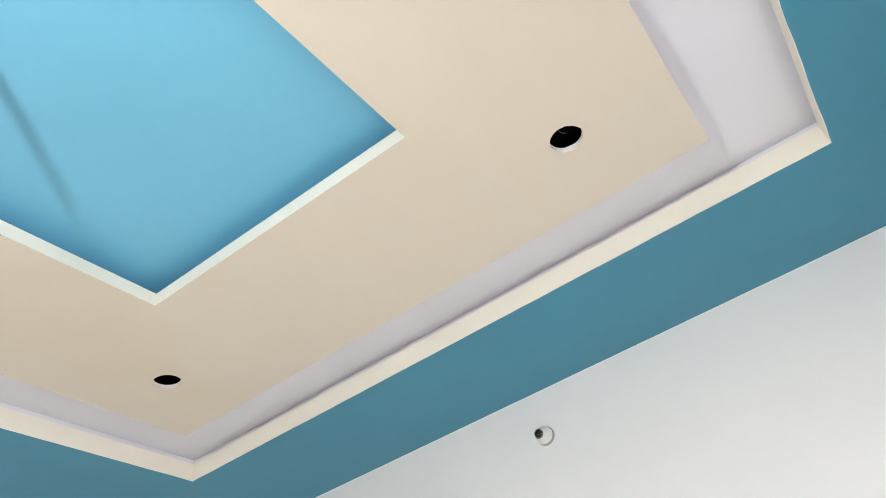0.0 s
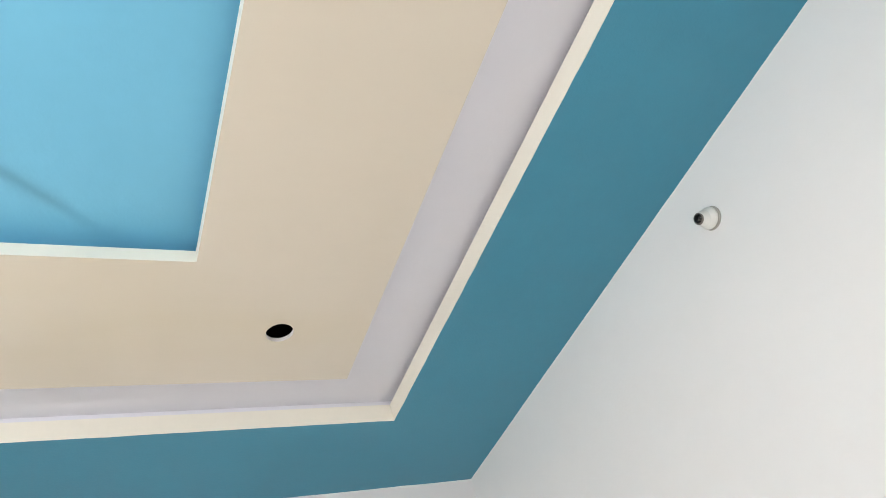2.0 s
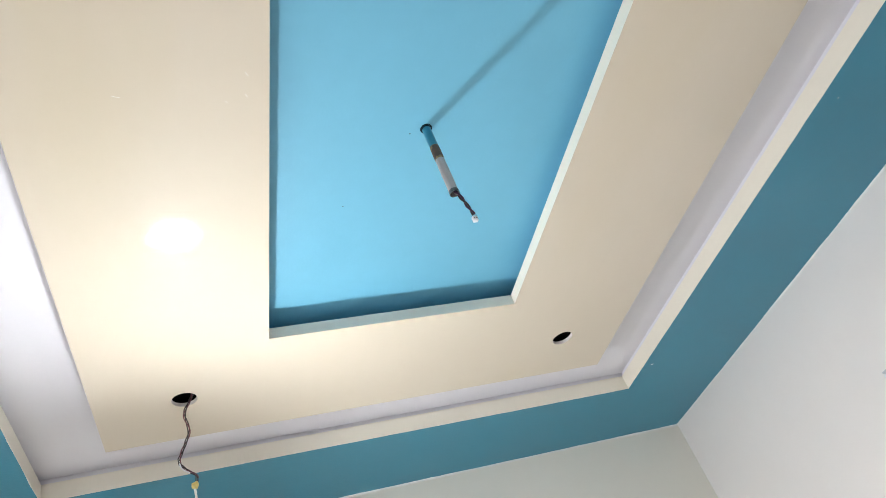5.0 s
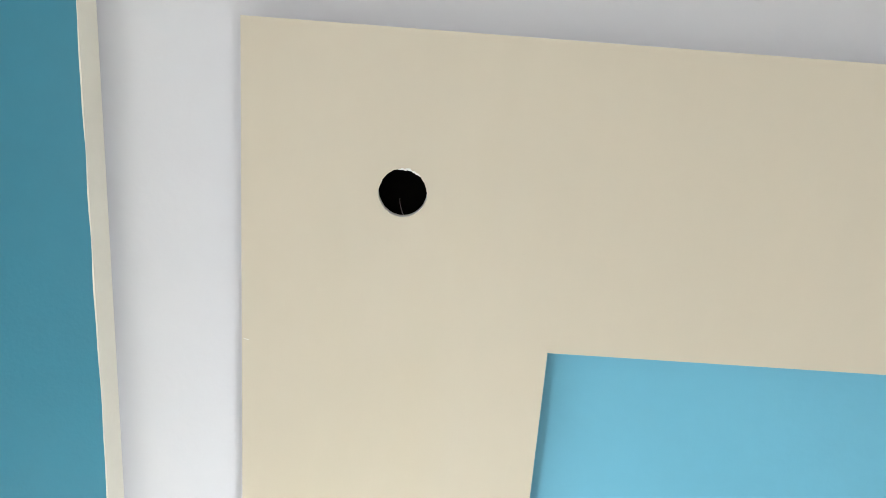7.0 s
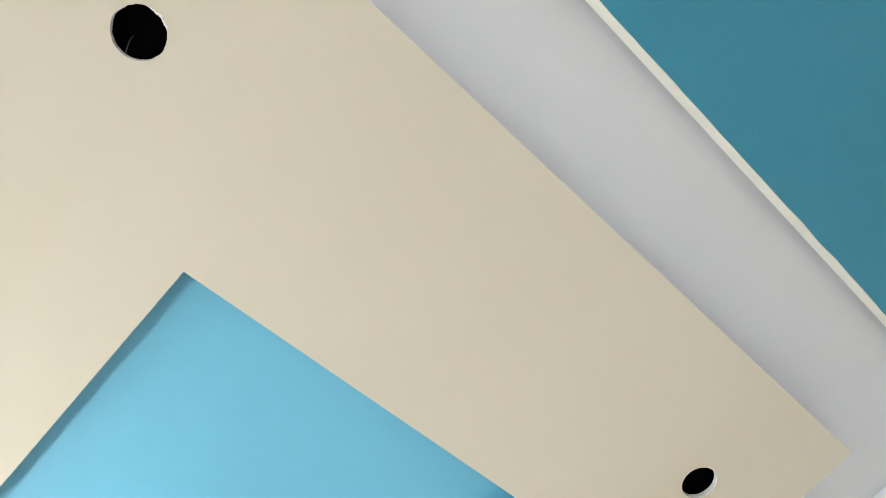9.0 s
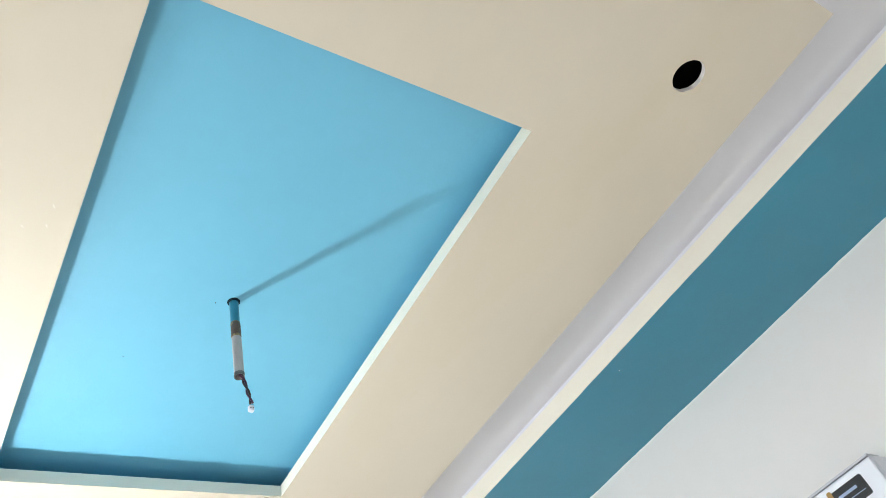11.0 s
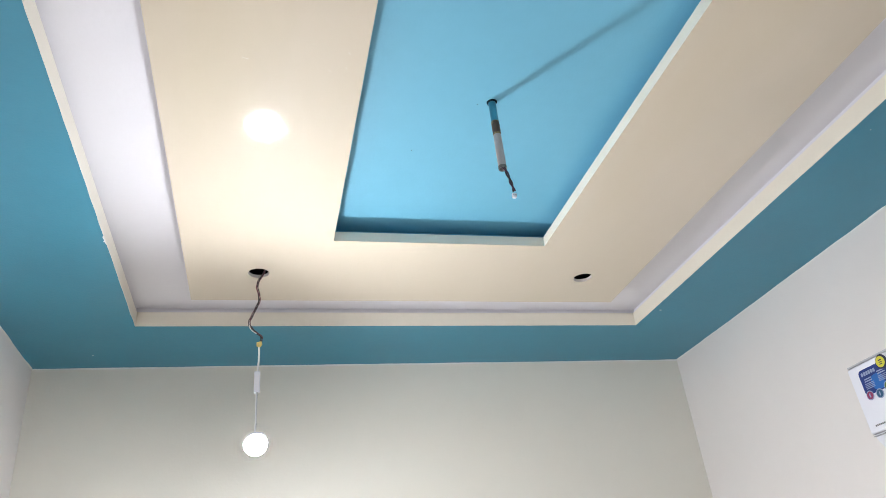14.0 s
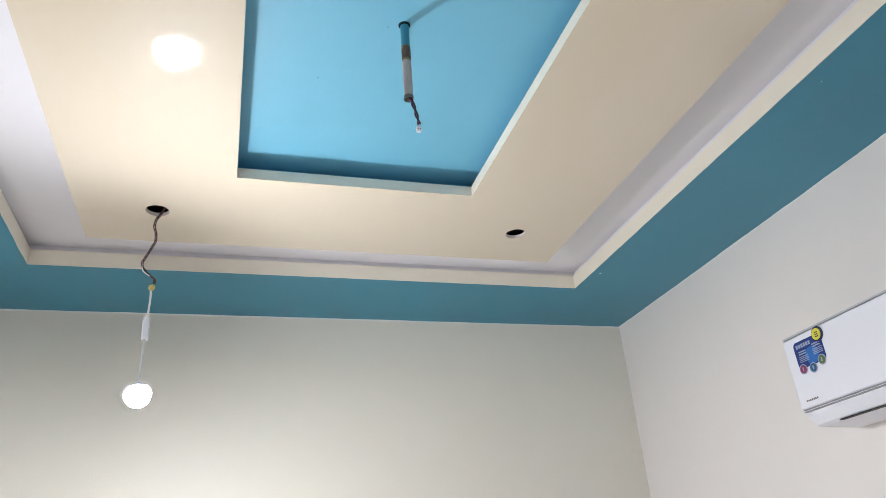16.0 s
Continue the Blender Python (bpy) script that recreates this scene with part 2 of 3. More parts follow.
# slab: white over the cove, blue over the middle opening
CORE = 0.07
BX0, BX1, BY0, BY1 = RX0 - CORE, RX1 + CORE, RY0 - CORE, RY1 + CORE
bm = bmesh.new()
plate(bm, [rect(WX0 - T, WX1 + T, WY0 - T, WY1 + T), rect(BX0, BX1, BY0, BY1)], Z_SLAB, 0)
plate(bm, [rect(BX0, BX1, BY0, BY1)], Z_SLAB, 1)
plate(bm, [rect(WX0 - T, WX1 + T, WY0 - T, WY1 + T)], Z_SLAB + 0.15, 0)
structure("ceiling", bm, [white_paint, blue_paint], "flat ceiling, white at the cove and sky blue in the middle", "ceiling")

# teal soffit round the room with its cream upstand
bm = bmesh.new()
plate(bm, [rect(WX0, WX1, WY0, WY1), rect(SX0, SX1, SY0, SY1)], Z_SOFFIT, 0)
structure("ceiling_soffit", bm, teal_paint, "teal painted dropped border of the false ceiling", "ceiling")

LIP = 0.010
for name, (x0, x1, y0, y1) in (("trim_left", (SX0 - LIP, SX0, SY0 - 0.001, SY1 + 0.001)), ("trim_right", (SX1, SX1 + LIP, SY0 - 0.001, SY1 + 0.001)),
                               ("trim_near", (SX0, SX1, SY0 - LIP, SY0)), ("trim_far", (SX0, SX1, SY1, SY1 + LIP))):
    bm = bmesh.new()
    # lower rim of the cream paint wanders by a millimetre or two
    n = 90
    along_x = (x1 - x0) > (y1 - y0)
    rows = []
    for k in range(n + 1):
        t = k / n
        w = max(0.0004, 0.0012 + 0.0022 * noise.noise((t * 31, x0 * 9, y0 * 7)) + 0.0016 * noise.noise((t * 90, x0 * 3, y0 * 5)))
        out = -1 if name in ("trim_left", "trim_near") else 1
        face = {"trim_left": x1, "trim_right": x0, "trim_near": y1, "trim_far": y0}[name]
        prof = [(face - out * 0.0006, LIP_TOP), (face - out * 0.0006, Z_SOFFIT - 0.0007), (face + out * w, Z_SOFFIT - 0.0007),
                (face + out * w, Z_SOFFIT + 0.001), (face + out * LIP, Z_SOFFIT + 0.001), (face + out * LIP, LIP_TOP)]
        a = (x0 + (x1 - x0) * t) if along_x else (y0 + (y1 - y0) * t)
        rows.append([bm.verts.new((a, p, z) if along_x else (p, a, z)) for p, z in prof])
    for a, b in zip(rows, rows[1:]):
        for k in range(6):
            bm.faces.new((a[k], a[(k + 1) % 6], b[(k + 1) % 6], b[k]))
    bm.faces.new(rows[0])
    bm.faces.new(rows[-1][::-1])
    structure(name, bm, cream_edge, "narrow cream painted upstand along the teal soffit", "trim")

# shallow trough behind the upstand, closed by a white back board up to the ceiling
TROUGH = 0.007
bm = bmesh.new()
ring = plate(bm, [rect(SX0 - LIP - TROUGH, SX1 + LIP + TROUGH, SY0 - LIP - TROUGH, SY1 + LIP + TROUGH),
                  rect(SX0 - LIP, SX1 + LIP, SY0 - LIP, SY1 + LIP)], LIP_TOP - 0.002)
skirt(bm, ring[0], [bm.verts.new((v.co.x, v.co.y, Z_SLAB)) for v in ring[0]])
structure("cove_back", bm, white_paint, "white back board of the shallow ceiling cove", "ceiling")

# filler line where the walls meet the teal soffit
for name, axis, c, a0, a1, s in (("trim_wall_far", 0, WY1, WX0, WX1, -1), ("trim_wall_near", 0, WY0, WX0, WX1, 1),
                                 ("trim_wall_right", 1, WX1, WY0, WY1, -1), ("trim_wall_left", 1, WX0, WY0, WY1, 1)):
    bm = bmesh.new()
    n, rows = 160, []
    for k in range(n + 1):
        a = a0 + (a1 - a0) * k / n
        w = 0.0022 + 0.0030 * noise.noise((a * 6, c, 1.0)) + 0.0025 * noise.noise((a * 27, c, 5.0))
        w = max(0.0006, w) * (0.35 if name == "trim_wall_near" else 1.0)
        deep = (0.0065 if name in ("trim_wall_far", "trim_wall_right") else 0.004) + 0.0022 * noise.noise((a * 9, c, 8.0))
        pts = [(c, Z_SOFFIT - deep), (c + s * 0.0007, Z_SOFFIT - deep), (c + s * w, Z_SOFFIT - 0.0012), (c + s * w, Z_SOFFIT + 0.002), (c, Z_SOFFIT + 0.002)]
        rows.append([bm.verts.new((a, p, z) if axis == 0 else (p, a, z)) for p, z in pts])
    for u, v in zip(rows, rows[1:]):
        for k in range(5):
            bm.faces.new((u[k], u[(k + 1) % 5], v[(k + 1) % 5], v[k]))
    structure(name, bm, bead_white, "uneven white filler line between wall and soffit", "trim")

# hanging cream panel with four lamp holes
HOLE_R = 0.037
bm = bmesh.new()


def hole_loop(i, r, rough):
    x, y = HOLES[i]
    out = []
    for k in range(72):
        a = 2 * math.pi * k / 72
        w = 1 + rough * (0.4 * noise.noise((math.cos(a) * 2 + i * 7, math.sin(a) * 2, 0.3)) + 0.45 * noise.noise((math.cos(a) * 9 + i * 5, math.sin(a) * 9, 2.3)))
        out.append((x + r * w * math.cos(a), y + r * w * math.sin(a)))
    return out


ROUGH = (0.07, 0.03, 0.05, 0.05)
loops = [rect(PX0, PX1, PY0, PY1), rect(RX0, RX1, RY0, RY1)] + [hole_loop(i, HOLE_R, ROUGH[i]) for i in range(4)]
bottom = plate(bm, loops, Z_PANEL, 0)
top = plate(bm, loops[:2], PANEL_TOP, 2)
skirt(bm, bottom[0], top[0], 2)
skirt(bm, top[0], [bm.verts.new((v.co.x, v.co.y, Z_SLAB)) for v in top[0]], 2)
skirt(bm, bottom[1], top[1], 1)
for i in range(4):
    mid = [bm.verts.new((x, y, Z_PANEL + 0.012)) for x, y in hole_loop(i, HOLE_R * 0.99, ROUGH[i])]
    wide = [bm.verts.new((x, y, Z_PANEL + 0.0125)) for x, y in hole_loop(i, HOLE_R * 1.35, 0)]
    roof = [bm.verts.new((x, y, PANEL_TOP - 0.003)) for x, y in hole_loop(i, HOLE_R * 1.35, 0)]
    skirt(bm, bottom[2 + i], mid, 3)
    # cavity above the cut edge, coloured black in place of shade
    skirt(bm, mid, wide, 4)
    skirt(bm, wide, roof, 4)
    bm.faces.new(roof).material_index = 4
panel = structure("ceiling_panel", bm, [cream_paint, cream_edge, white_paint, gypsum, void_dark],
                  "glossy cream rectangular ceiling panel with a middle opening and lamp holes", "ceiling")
# torn white paint and a loose thread at the rim of one lamp hole
tx, ty = HOLES[0]
bm = bmesh.new()
inner, outer = [], []
for k in range(19):
    a = radians(-104 + 3.2 * k)
    edge = math.sin(math.pi * k / 18) ** 0.5
    ri = HOLE_R * (1.0 - 0.05 * edge * abs(noise.noise((k * 0.9, 3.1, 0.0))) * 3)
    ro = HOLE_R * (1.0 + 0.10 * edge * (0.7 + noise.noise((k * 0.5, 1.7, 0.0))))
    inner.append([bm.verts.new((tx + ri * math.cos(a), ty + ri * math.sin(a), z)) for z in (Z_PANEL - 0.0006, Z_PANEL + 0.001)])
    outer.append([bm.verts.new((tx + ro * math.cos(a), ty + ro * math.sin(a), z)) for z in (Z_PANEL - 0.0006, Z_PANEL + 0.001)])
for k in range(18):
    bm.faces.new((inner[k][0], inner[k + 1][0], outer[k + 1][0], outer[k][0]))
    bm.faces.new((inner[k][0], inner[k][1], inner[k + 1][1], inner[k + 1][0]))
    bm.faces.new((outer[k][0], outer[k + 1][0], outer[k + 1][1], outer[k][1]))
part("torn_paint", bm, bead_white, panel, "torn white paint at the hole rim")
bm = bmesh.new()
tube(bm, smooth_path([(tx + 0.003, ty + 0.0355, Z_PANEL + 0.010), (tx + 0.002, ty + 0.031, Z_PANEL - 0.001), (tx - 0.003, ty + 0.016, Z_PANEL + 0.002), (tx - 0.004, ty + 0.010, Z_PANEL + 0.010)], 5), 0.0007, 6)
part("thread", bm, wire_black, panel, "loose dark thread", True)
# inset core that carries the panel from the slab
bm = bmesh.new()
lo2 = plate(bm, [rect(PX0 + 0.12, PX1 - 0.12, PY0 + 0.12, PY1 - 0.12), rect(BX0, BX1, BY0, BY1)], PANEL_TOP + 0.001)
hi2 = [[bm.verts.new((v.co.x, v.co.y, Z_SLAB)) for v in loop] for loop in lo2]
skirt(bm, lo2[0], hi2[0], 1)
skirt(bm, lo2[1], hi2[1], 0)
structure("ceiling_core", bm, [blue_paint, white_paint], "inset packing between the panel and the ceiling above it", "ceiling")

# ---- fan rod ----
rod = thing("fan_rod", (ROD[0], ROD[1], Z_SLAB), "bare ceiling fan pipe, blue at the top with torn paper wrap", "fan rod")
RB = 2.558
bm = bmesh.new()
tube(bm, [(*ROD, Z_SLAB), (*ROD, Z_SLAB - 0.002), (*ROD, Z_SLAB - 0.004)], [0.0150, 0.0145, 0.0112], 28)
part("collar", bm, collar_dark, rod, "dark ragged collar at the ceiling")
bm = bmesh.new()
tube(bm, [(*ROD, Z_SLAB - 0.004), (*ROD, Z_SLAB - 0.070)], 0.0108, 24, False)
part("painted_sleeve", bm, teal_paint, rod, "blue painted upper sleeve", True)
bm = bmesh.new()
tube(bm, [(*ROD, Z_SLAB - 0.068), (*ROD, Z_SLAB - 0.074), (*ROD, Z_SLAB - 0.112), (*ROD, Z_SLAB - 0.118)], [0.0104, 0.0113, 0.0114, 0.0106], 24, False)
part("printed_band", bm, rust, rod, "brown printed band", True)
bm = bmesh.new()
tube(bm, [(*ROD, Z_SLAB - 0.112), (*ROD, Z_SLAB - 0.15), (*ROD, RB + 0.02), (*ROD, RB)], [0.0108, 0.0112, 0.0110, 0.0110], 24, False)
tube(bm, [(*ROD, RB), (*ROD, RB + 0.05)], 0.0092, 24, False)
part("pipe", bm, paper_wrap, rod, "pale pipe wrapped in torn paper", True)
bm = bmesh.new()
tube(bm, [(*ROD, RB - 0.001), (*ROD, RB + 0.008)], 0.0115, 24, False)
part("end_ring", bm, metal_dark, rod, "dark cut end of the pipe", True)
# black disc inside the pipe, its colour stands for the shaded bore
bm = bmesh.new()
tube(bm, [(*ROD, RB + 0.03), (*ROD, RB + 0.034)], 0.0091, 20)
part("dark_bore", bm, void_dark, rod)
tipx, tipy, tipz = ROD[0] + 0.018, ROD[1] - 0.004, RB - 0.088
for k, m in ((0, wire_black), (1, wire_plum)):
    bm = bmesh.new()
    pts = [(ROD[0] + 0.002 * k, ROD[1], RB + 0.03)]
    for j in range(13):
        t = j / 12
        a = t * 9 + k * math.pi
        pts.append((ROD[0] + 0.004 + 0.016 * t ** 0.8 + 0.0025 * math.cos(a), ROD[1] - 0.004 * t + 0.0025 * math.sin(a), RB + 0.005 - 0.078 * t))
    tube(bm, smooth_path(pts, 3), 0.0024, 8)
    part("wire", bm, m, rod, "", True)
bm = bmesh.new()
box(bm, tipx - 0.006, tipx + 0.006, tipy - 0.005, tipy + 0.005, tipz - 0.006, tipz + 0.008, 0.003)
conn = part("connector", bm, plastic_white, rod, "small white terminal connector")
for s in (-1, 1):
    bm = bmesh.new()
    tube(bm, [(tipx + s * 0.0026, tipy - 0.0042, tipz), (tipx + s * 0.0026, tipy - 0.0056, tipz)], 0.0016, 10)
    part("screw", bm, metal_dark, conn)

# ---- hanging bulb ----
hx, hy = HOLES[3]
lampset = thing("hanging_bulb", (hx, hy, Z_PANEL), "lit white bulb hanging on bare wires from a lamp hole", "light bulb")
KZ = 2.428
for k, m in ((0, wire_black), (1, wire_red), (2, wire_black)):
    base = [(hx + 0.030, hy, 2.737), (hx + 0.017, hy, 2.704), (hx - 0.004, hy, 2.656), (hx + 0.005, hy, 2.600), (hx - 0.012, hy, 2.552),
            (hx - 0.028, hy - 0.003, 2.508), (hx - 0.012, hy - 0.003, 2.480), (hx + 0.014, hy - 0.004, 2.455), (hx + 0.010, hy - 0.004, KZ)]
    sm = smooth_path(base, 6)
    pts = []
    for j, p in enumerate(sm):
        a = j * 0.55 + k * 2.1
        pts.append(p + Vector((0.0034 * math.cos(a), 0.0034 * math.sin(a), 0)))
    bm = bmesh.new()
    tube(bm, pts, 0.0016, 8)
    part("wire", bm, m, lampset, "", True)
bm = bmesh.new()
tube(bm, smooth_path([(hx - 0.028, hy - 0.005, 2.508), (hx - 0.022, hy - 0.008, 2.482), (hx - 0.002, hy - 0.007, 2.466)], 5), 0.0019, 8)
part("bare_end", bm, wire_white, lampset, "pale bared wire end", True)
bm = bmesh.new()
bmesh.ops.create_icosphere(bm, subdivisions=2, radius=0.0105)
for v in bm.verts:
    v.co = v.co * (1 + 0.45 * noise.noise(v.co * 170)) + Vector((hx + 0.009, hy - 0.004, KZ))
part("taped_joint", bm, tape_yellow, lampset, "yellow taped wire joint", True)
bm = bmesh.new()
tube(bm, smooth_path([(hx + 0.006, hy - 0.004, KZ), (hx + 0.008, hy - 0.005, 2.39), (hx + 0.005, hy - 0.006, 2.320)], 6), 0.0032, 8)
part("white_wire", bm, wire_white, lampset, "", True)
bm = bmesh.new()
box(bm, hx - 0.006, hx + 0.014, hy - 0.016, hy + 0.004, 2.256, 2.328, 0.003)
part("connector_block", bm, plastic_white, lampset, "white plastic connector block")
bm = bmesh.new()
tube(bm, [(hx + 0.004, hy - 0.008, 2.262), (hx + 0.003, hy - 0.014, 2.20), (BULB[0] - 0.001, BULB[1] + 0.012, 2.15), (BULB[0] - 0.004, BULB[1] + 0.030, BULB[2] + 0.030)], 0.003, 8)
part("lower_wire", bm, wire_white, lampset, "", True)
BR = 0.036
# the bulb lies on its side: glowing dome towards the room, opaque base towards the far wall
AX = Vector((0.22, -0.58, -0.78)).normalized()


def lathe_along(bm, prof, seg=28):
    tube(bm, [Vector(BULB) + AX * (d * BR) for d, w in prof], [w * BR for d, w in prof], seg)


# base rim made wider than the dome to block light going up and back
bm = bmesh.new()
lathe_along(bm, [(-0.03, 0.99), (-0.06, 1.10), (-0.30, 1.10), (-0.38, 0.97), (-0.70, 0.78), (-0.86, 0.42), (-1.10, 0.34), (-1.16, 0.12)])
part("bulb_base", bm, plastic_white, lampset, "white plastic bulb base", True)
bm = bmesh.new()
lathe_along(bm, [(math.sin(radians(a)), max(0.01, math.cos(radians(a)))) for a in range(-2, 91, 8)] + [(1.0, 0.004)])
part("bulb_globe", bm, bulb_glow, lampset, "glowing white dome", True)

# ---- wall lamp holder ----
fx, fy, fz = 1.098, WY0, 2.549


def droop(d):
    return 0.20 * max(0.0, d - 0.02)


holder = thing("lamp_holder", (fx, fy, fz), "empty white lamp holder fixed to the off-white wall", "lamp holder")
bm = bmesh.new()
prof = [(0.0, 0.0275), (0.004, 0.0290), (0.011, 0.0280), (0.018, 0.0245), (0.024, 0.0190), (0.027, 0.0165)]
tube(bm, [(fx, fy + d, fz) for d, r in prof], [r for d, r in prof], 32)
part("base", bm, plastic_aged, holder, "domed white plastic base", True)
bm = bmesh.new()
prof = [(0.022, 0.0160), (0.026, 0.0185), (0.032, 0.0185), (0.036, 0.0150), (0.050, 0.0146), (0.052, 0.0138)]
tube(bm, [(fx, fy + d * 0.86, fz - droop(d)) for d, r in prof], [r * 1.1 for d, r in prof], 28, False)
sock = part("socket", bm, plastic_aged, holder, "short white socket with a collar", True)
bm = bmesh.new()
tube(bm, [(fx, fy + 0.0436, fz - 0.0062), (fx, fy + 0.0452, fz - 0.0064), (fx, fy + 0.0456, fz - 0.0064)], [0.0158, 0.0152, 0.0118], 28, False)
part("metal_rim", bm, metal_dark, sock, "dull metal rim", True)
# dark liner and floor: the socket's inner shade is put into their colour
bm = bmesh.new()
tube(bm, [(fx, fy + 0.0300, fz - 0.0040), (fx, fy + 0.0454, fz - 0.0064)], 0.0119, 24, False)
tube(bm, [(fx, fy + 0.0300, fz - 0.0040), (fx, fy + 0.0315, fz - 0.0042)], 0.0118, 24)
part("socket_dark_liner", bm, slot_dark, sock)
for sgn in (-1, 1):
    bm = bmesh.new()
    tube(bm, [(fx + sgn * 0.0045, fy + 0.0315, fz - 0.0042), (fx + sgn * 0.0045, fy + 0.0405, fz - 0.0056)], 0.0024, 10)
    part("contact_pin", bm, metal_dark, sock)
bm = bmesh.new()
tube(bm, [(fx - 0.003, fy + 0.0005, fz - 0.003), (fx - 0.003, fy + 0.003, fz - 0.003)], [0.0315, 0.0305], 28)
part("gasket", bm, gasket_grey, holder, "grey mounting ring")

# ---- split air conditioner on the right wall ----
AY0, AY1, AZ = 1.146, 2.150, 2.172
AXF = 2.456
ac = thing("air_conditioner", (WX1, (AY0 + AY1) / 2, AZ - 0.31), "white wall-mounted split air conditioner with stickers", "air conditioner")


def extrude_profile(bm, prof, y0, y1, inset=0.0):
    a = [bm.verts.new((x, y0, z)) for x, z in prof]
    b = [bm.verts.new((x, y1, z)) for x, z in prof]
    n = len(prof)
    for i in range(n):
        bm.faces.new((a[i], a[(i + 1) % n], b[(i + 1) % n], b[i]))
    bm.faces.new(a[::-1])
    bm.faces.new(b)


body = [(WX1, AZ - 0.004), (AXF + 0.016, AZ - 0.004), (AXF + 0.010, AZ - 0.012), (AXF + 0.012, AZ - 0.232), (AXF + 0.019, AZ - 0.254),
        (AXF + 0.038, AZ - 0.281), (AXF + 0.052, AZ - 0.287), (WX1, AZ - 0.290)]
bm = bmesh.new()
extrude_profile(bm, body, AY0, AY1)
soften(part("body", bm, plastic_white, ac), 0.010, 3)
bm = bmesh.new()
extrude_profile(bm, [(AXF + 0.011, AZ - 0.008), (AXF, AZ - 0.014), (AXF + 0.003, AZ - 0.232), (AXF + 0.014, AZ - 0.236)], AY0 + 0.003, AY1 - 0.003)
front = soften(part("front_panel", bm, plastic_white, ac, "smooth glossy white front panel"), 0.004, 2)
bm = bmesh.new()
box(bm, AXF + 0.003, AXF + 0.06, AY0 + 0.004, AY1 - 0.004, AZ - 0.0085, AZ - 0.0025, 0.0015)
part("top_edge", bm, edge_grey, ac, "grey top edge strip")
for zz in (0.2345, 0.2410):
    bm = bmesh.new()
    box(bm, AXF + 0.005, AXF + 0.02, AY0 + 0.006, AY1 - 0.006, AZ - zz - 0.0016, AZ - zz)
    part("seam", bm, plastic_grey, ac, "grey seam under the front panel")
bm = bmesh.new()
box(bm, AXF + 0.0370, AXF + 0.052, AY0 + 0.105, AY1 - 0.105, AZ - 0.2875, AZ - 0.2838, 0.001)
part("air_slot", bm, slot_dark, ac, "dark slot below the louver")
# louver with slanted ends over the air outlet
LOUVER = [(AXF + 0.0125, AZ - 0.244), (AXF + 0.0165, AZ - 0.254), (AXF + 0.0255, AZ - 0.2675), (AXF + 0.0350, AZ - 0.2805)]
for grow, back, m, name, text in ((0.0, 0.004, plastic_white, "louver", "closed white air louver"), (0.0022, 0.0055, plastic_grey, "louver_gap", "thin dark gap round the louver")):
    bm = bmesh.new()
    rows = []
    for k, (x, z) in enumerate(LOUVER):
        e = 0.05 + 0.018 * k - grow
        g = grow * (-1 if k == 0 else 1 if k == 3 else 0)
        rows.append([bm.verts.new((x + dx + g * 1.2 + grow * 0.5, y, z + dz - g * 0.8 + grow * 0.5)) for y, dx, dz in
                     ((AY0 + e, 0, 0), (AY1 - e, 0, 0), (AY1 - e, back, back), (AY0 + e, back, back))])
    for p, q in zip(rows, rows[1:]):
        for i in range(4):
            bm.faces.new((p[i], p[(i + 1) % 4], q[(i + 1) % 4], q[i]))
    bm.faces.new(rows[0])
    bm.faces.new(rows[-1][::-1])
    bmesh.ops.recalc_face_normals(bm, faces=bm.faces[:])
    part(name, bm, m, ac, text)


def on_front(y, z, out=0.0):
    """The point of the front panel at y and z, out metres before it."""
    t = (AZ - 0.014 - z) / 0.218
    return (AXF + 0.003 * t - out, y, z)


def flat_shape(bm, pts, out, thick=0.0006):
    a = [bm.verts.new(on_front(y, z, out)) for y, z in pts]
    b = [bm.verts.new(on_front(y, z, out - thick)) for y, z in pts]
    n = len(pts)
    bm.faces.new(a)
    for i in range(n):
        bm.faces.new((a[i], a[(i + 1) % n], b[(i + 1) % n], b[i]))


def rounded(y0, y1, z0, z1, r):
    out = []
    for cy, cz, a0 in ((y1 - r, z1 - r, 0), (y0 + r, z1 - r, 90), (y0 + r, z0 + r, 180), (y1 - r, z0 + r, 270)):
        for k in range(5):
            a = radians(a0 + k * 22.5)
            out.append((cy + r * math.cos(a), cz + r * math.sin(a)))
    return out


def disc(y, z, r, n=24):
    return [(y + r * math.cos(2 * math.pi * k / n), z + r * math.sin(2 * math.pi * k / n)) for k in range(n)]


# blue sticker towards the far end of the unit
sy1, sz1, K = AY1 - 0.045, AZ - 0.032, 0.80
bm = bmesh.new()
flat_shape(bm, rounded(sy1 - K * 0.150, sy1, sz1 - K * 0.105, sz1, 0.014), 0.0010)
stick = part("sticker", bm, label_blue, front, "dark blue product sticker with round badges")
bm = bmesh.new()
flat_shape(bm, rounded(sy1 - K * 0.118, sy1 - K * 0.052, sz1 - K * 0.100, sz1 - K * 0.036, 0.02), 0.0016)
part("light_patch", bm, label_light, front, "lighter blue middle of the sticker")
bm = bmesh.new()
for k in range(6):
    y = sy1 - K * 0.014 - K * k * 0.0135
    flat_shape(bm, rounded(y - K * 0.0105, y, sz1 - K * 0.027, sz1 - K * 0.012, 0.002), 0.0022)
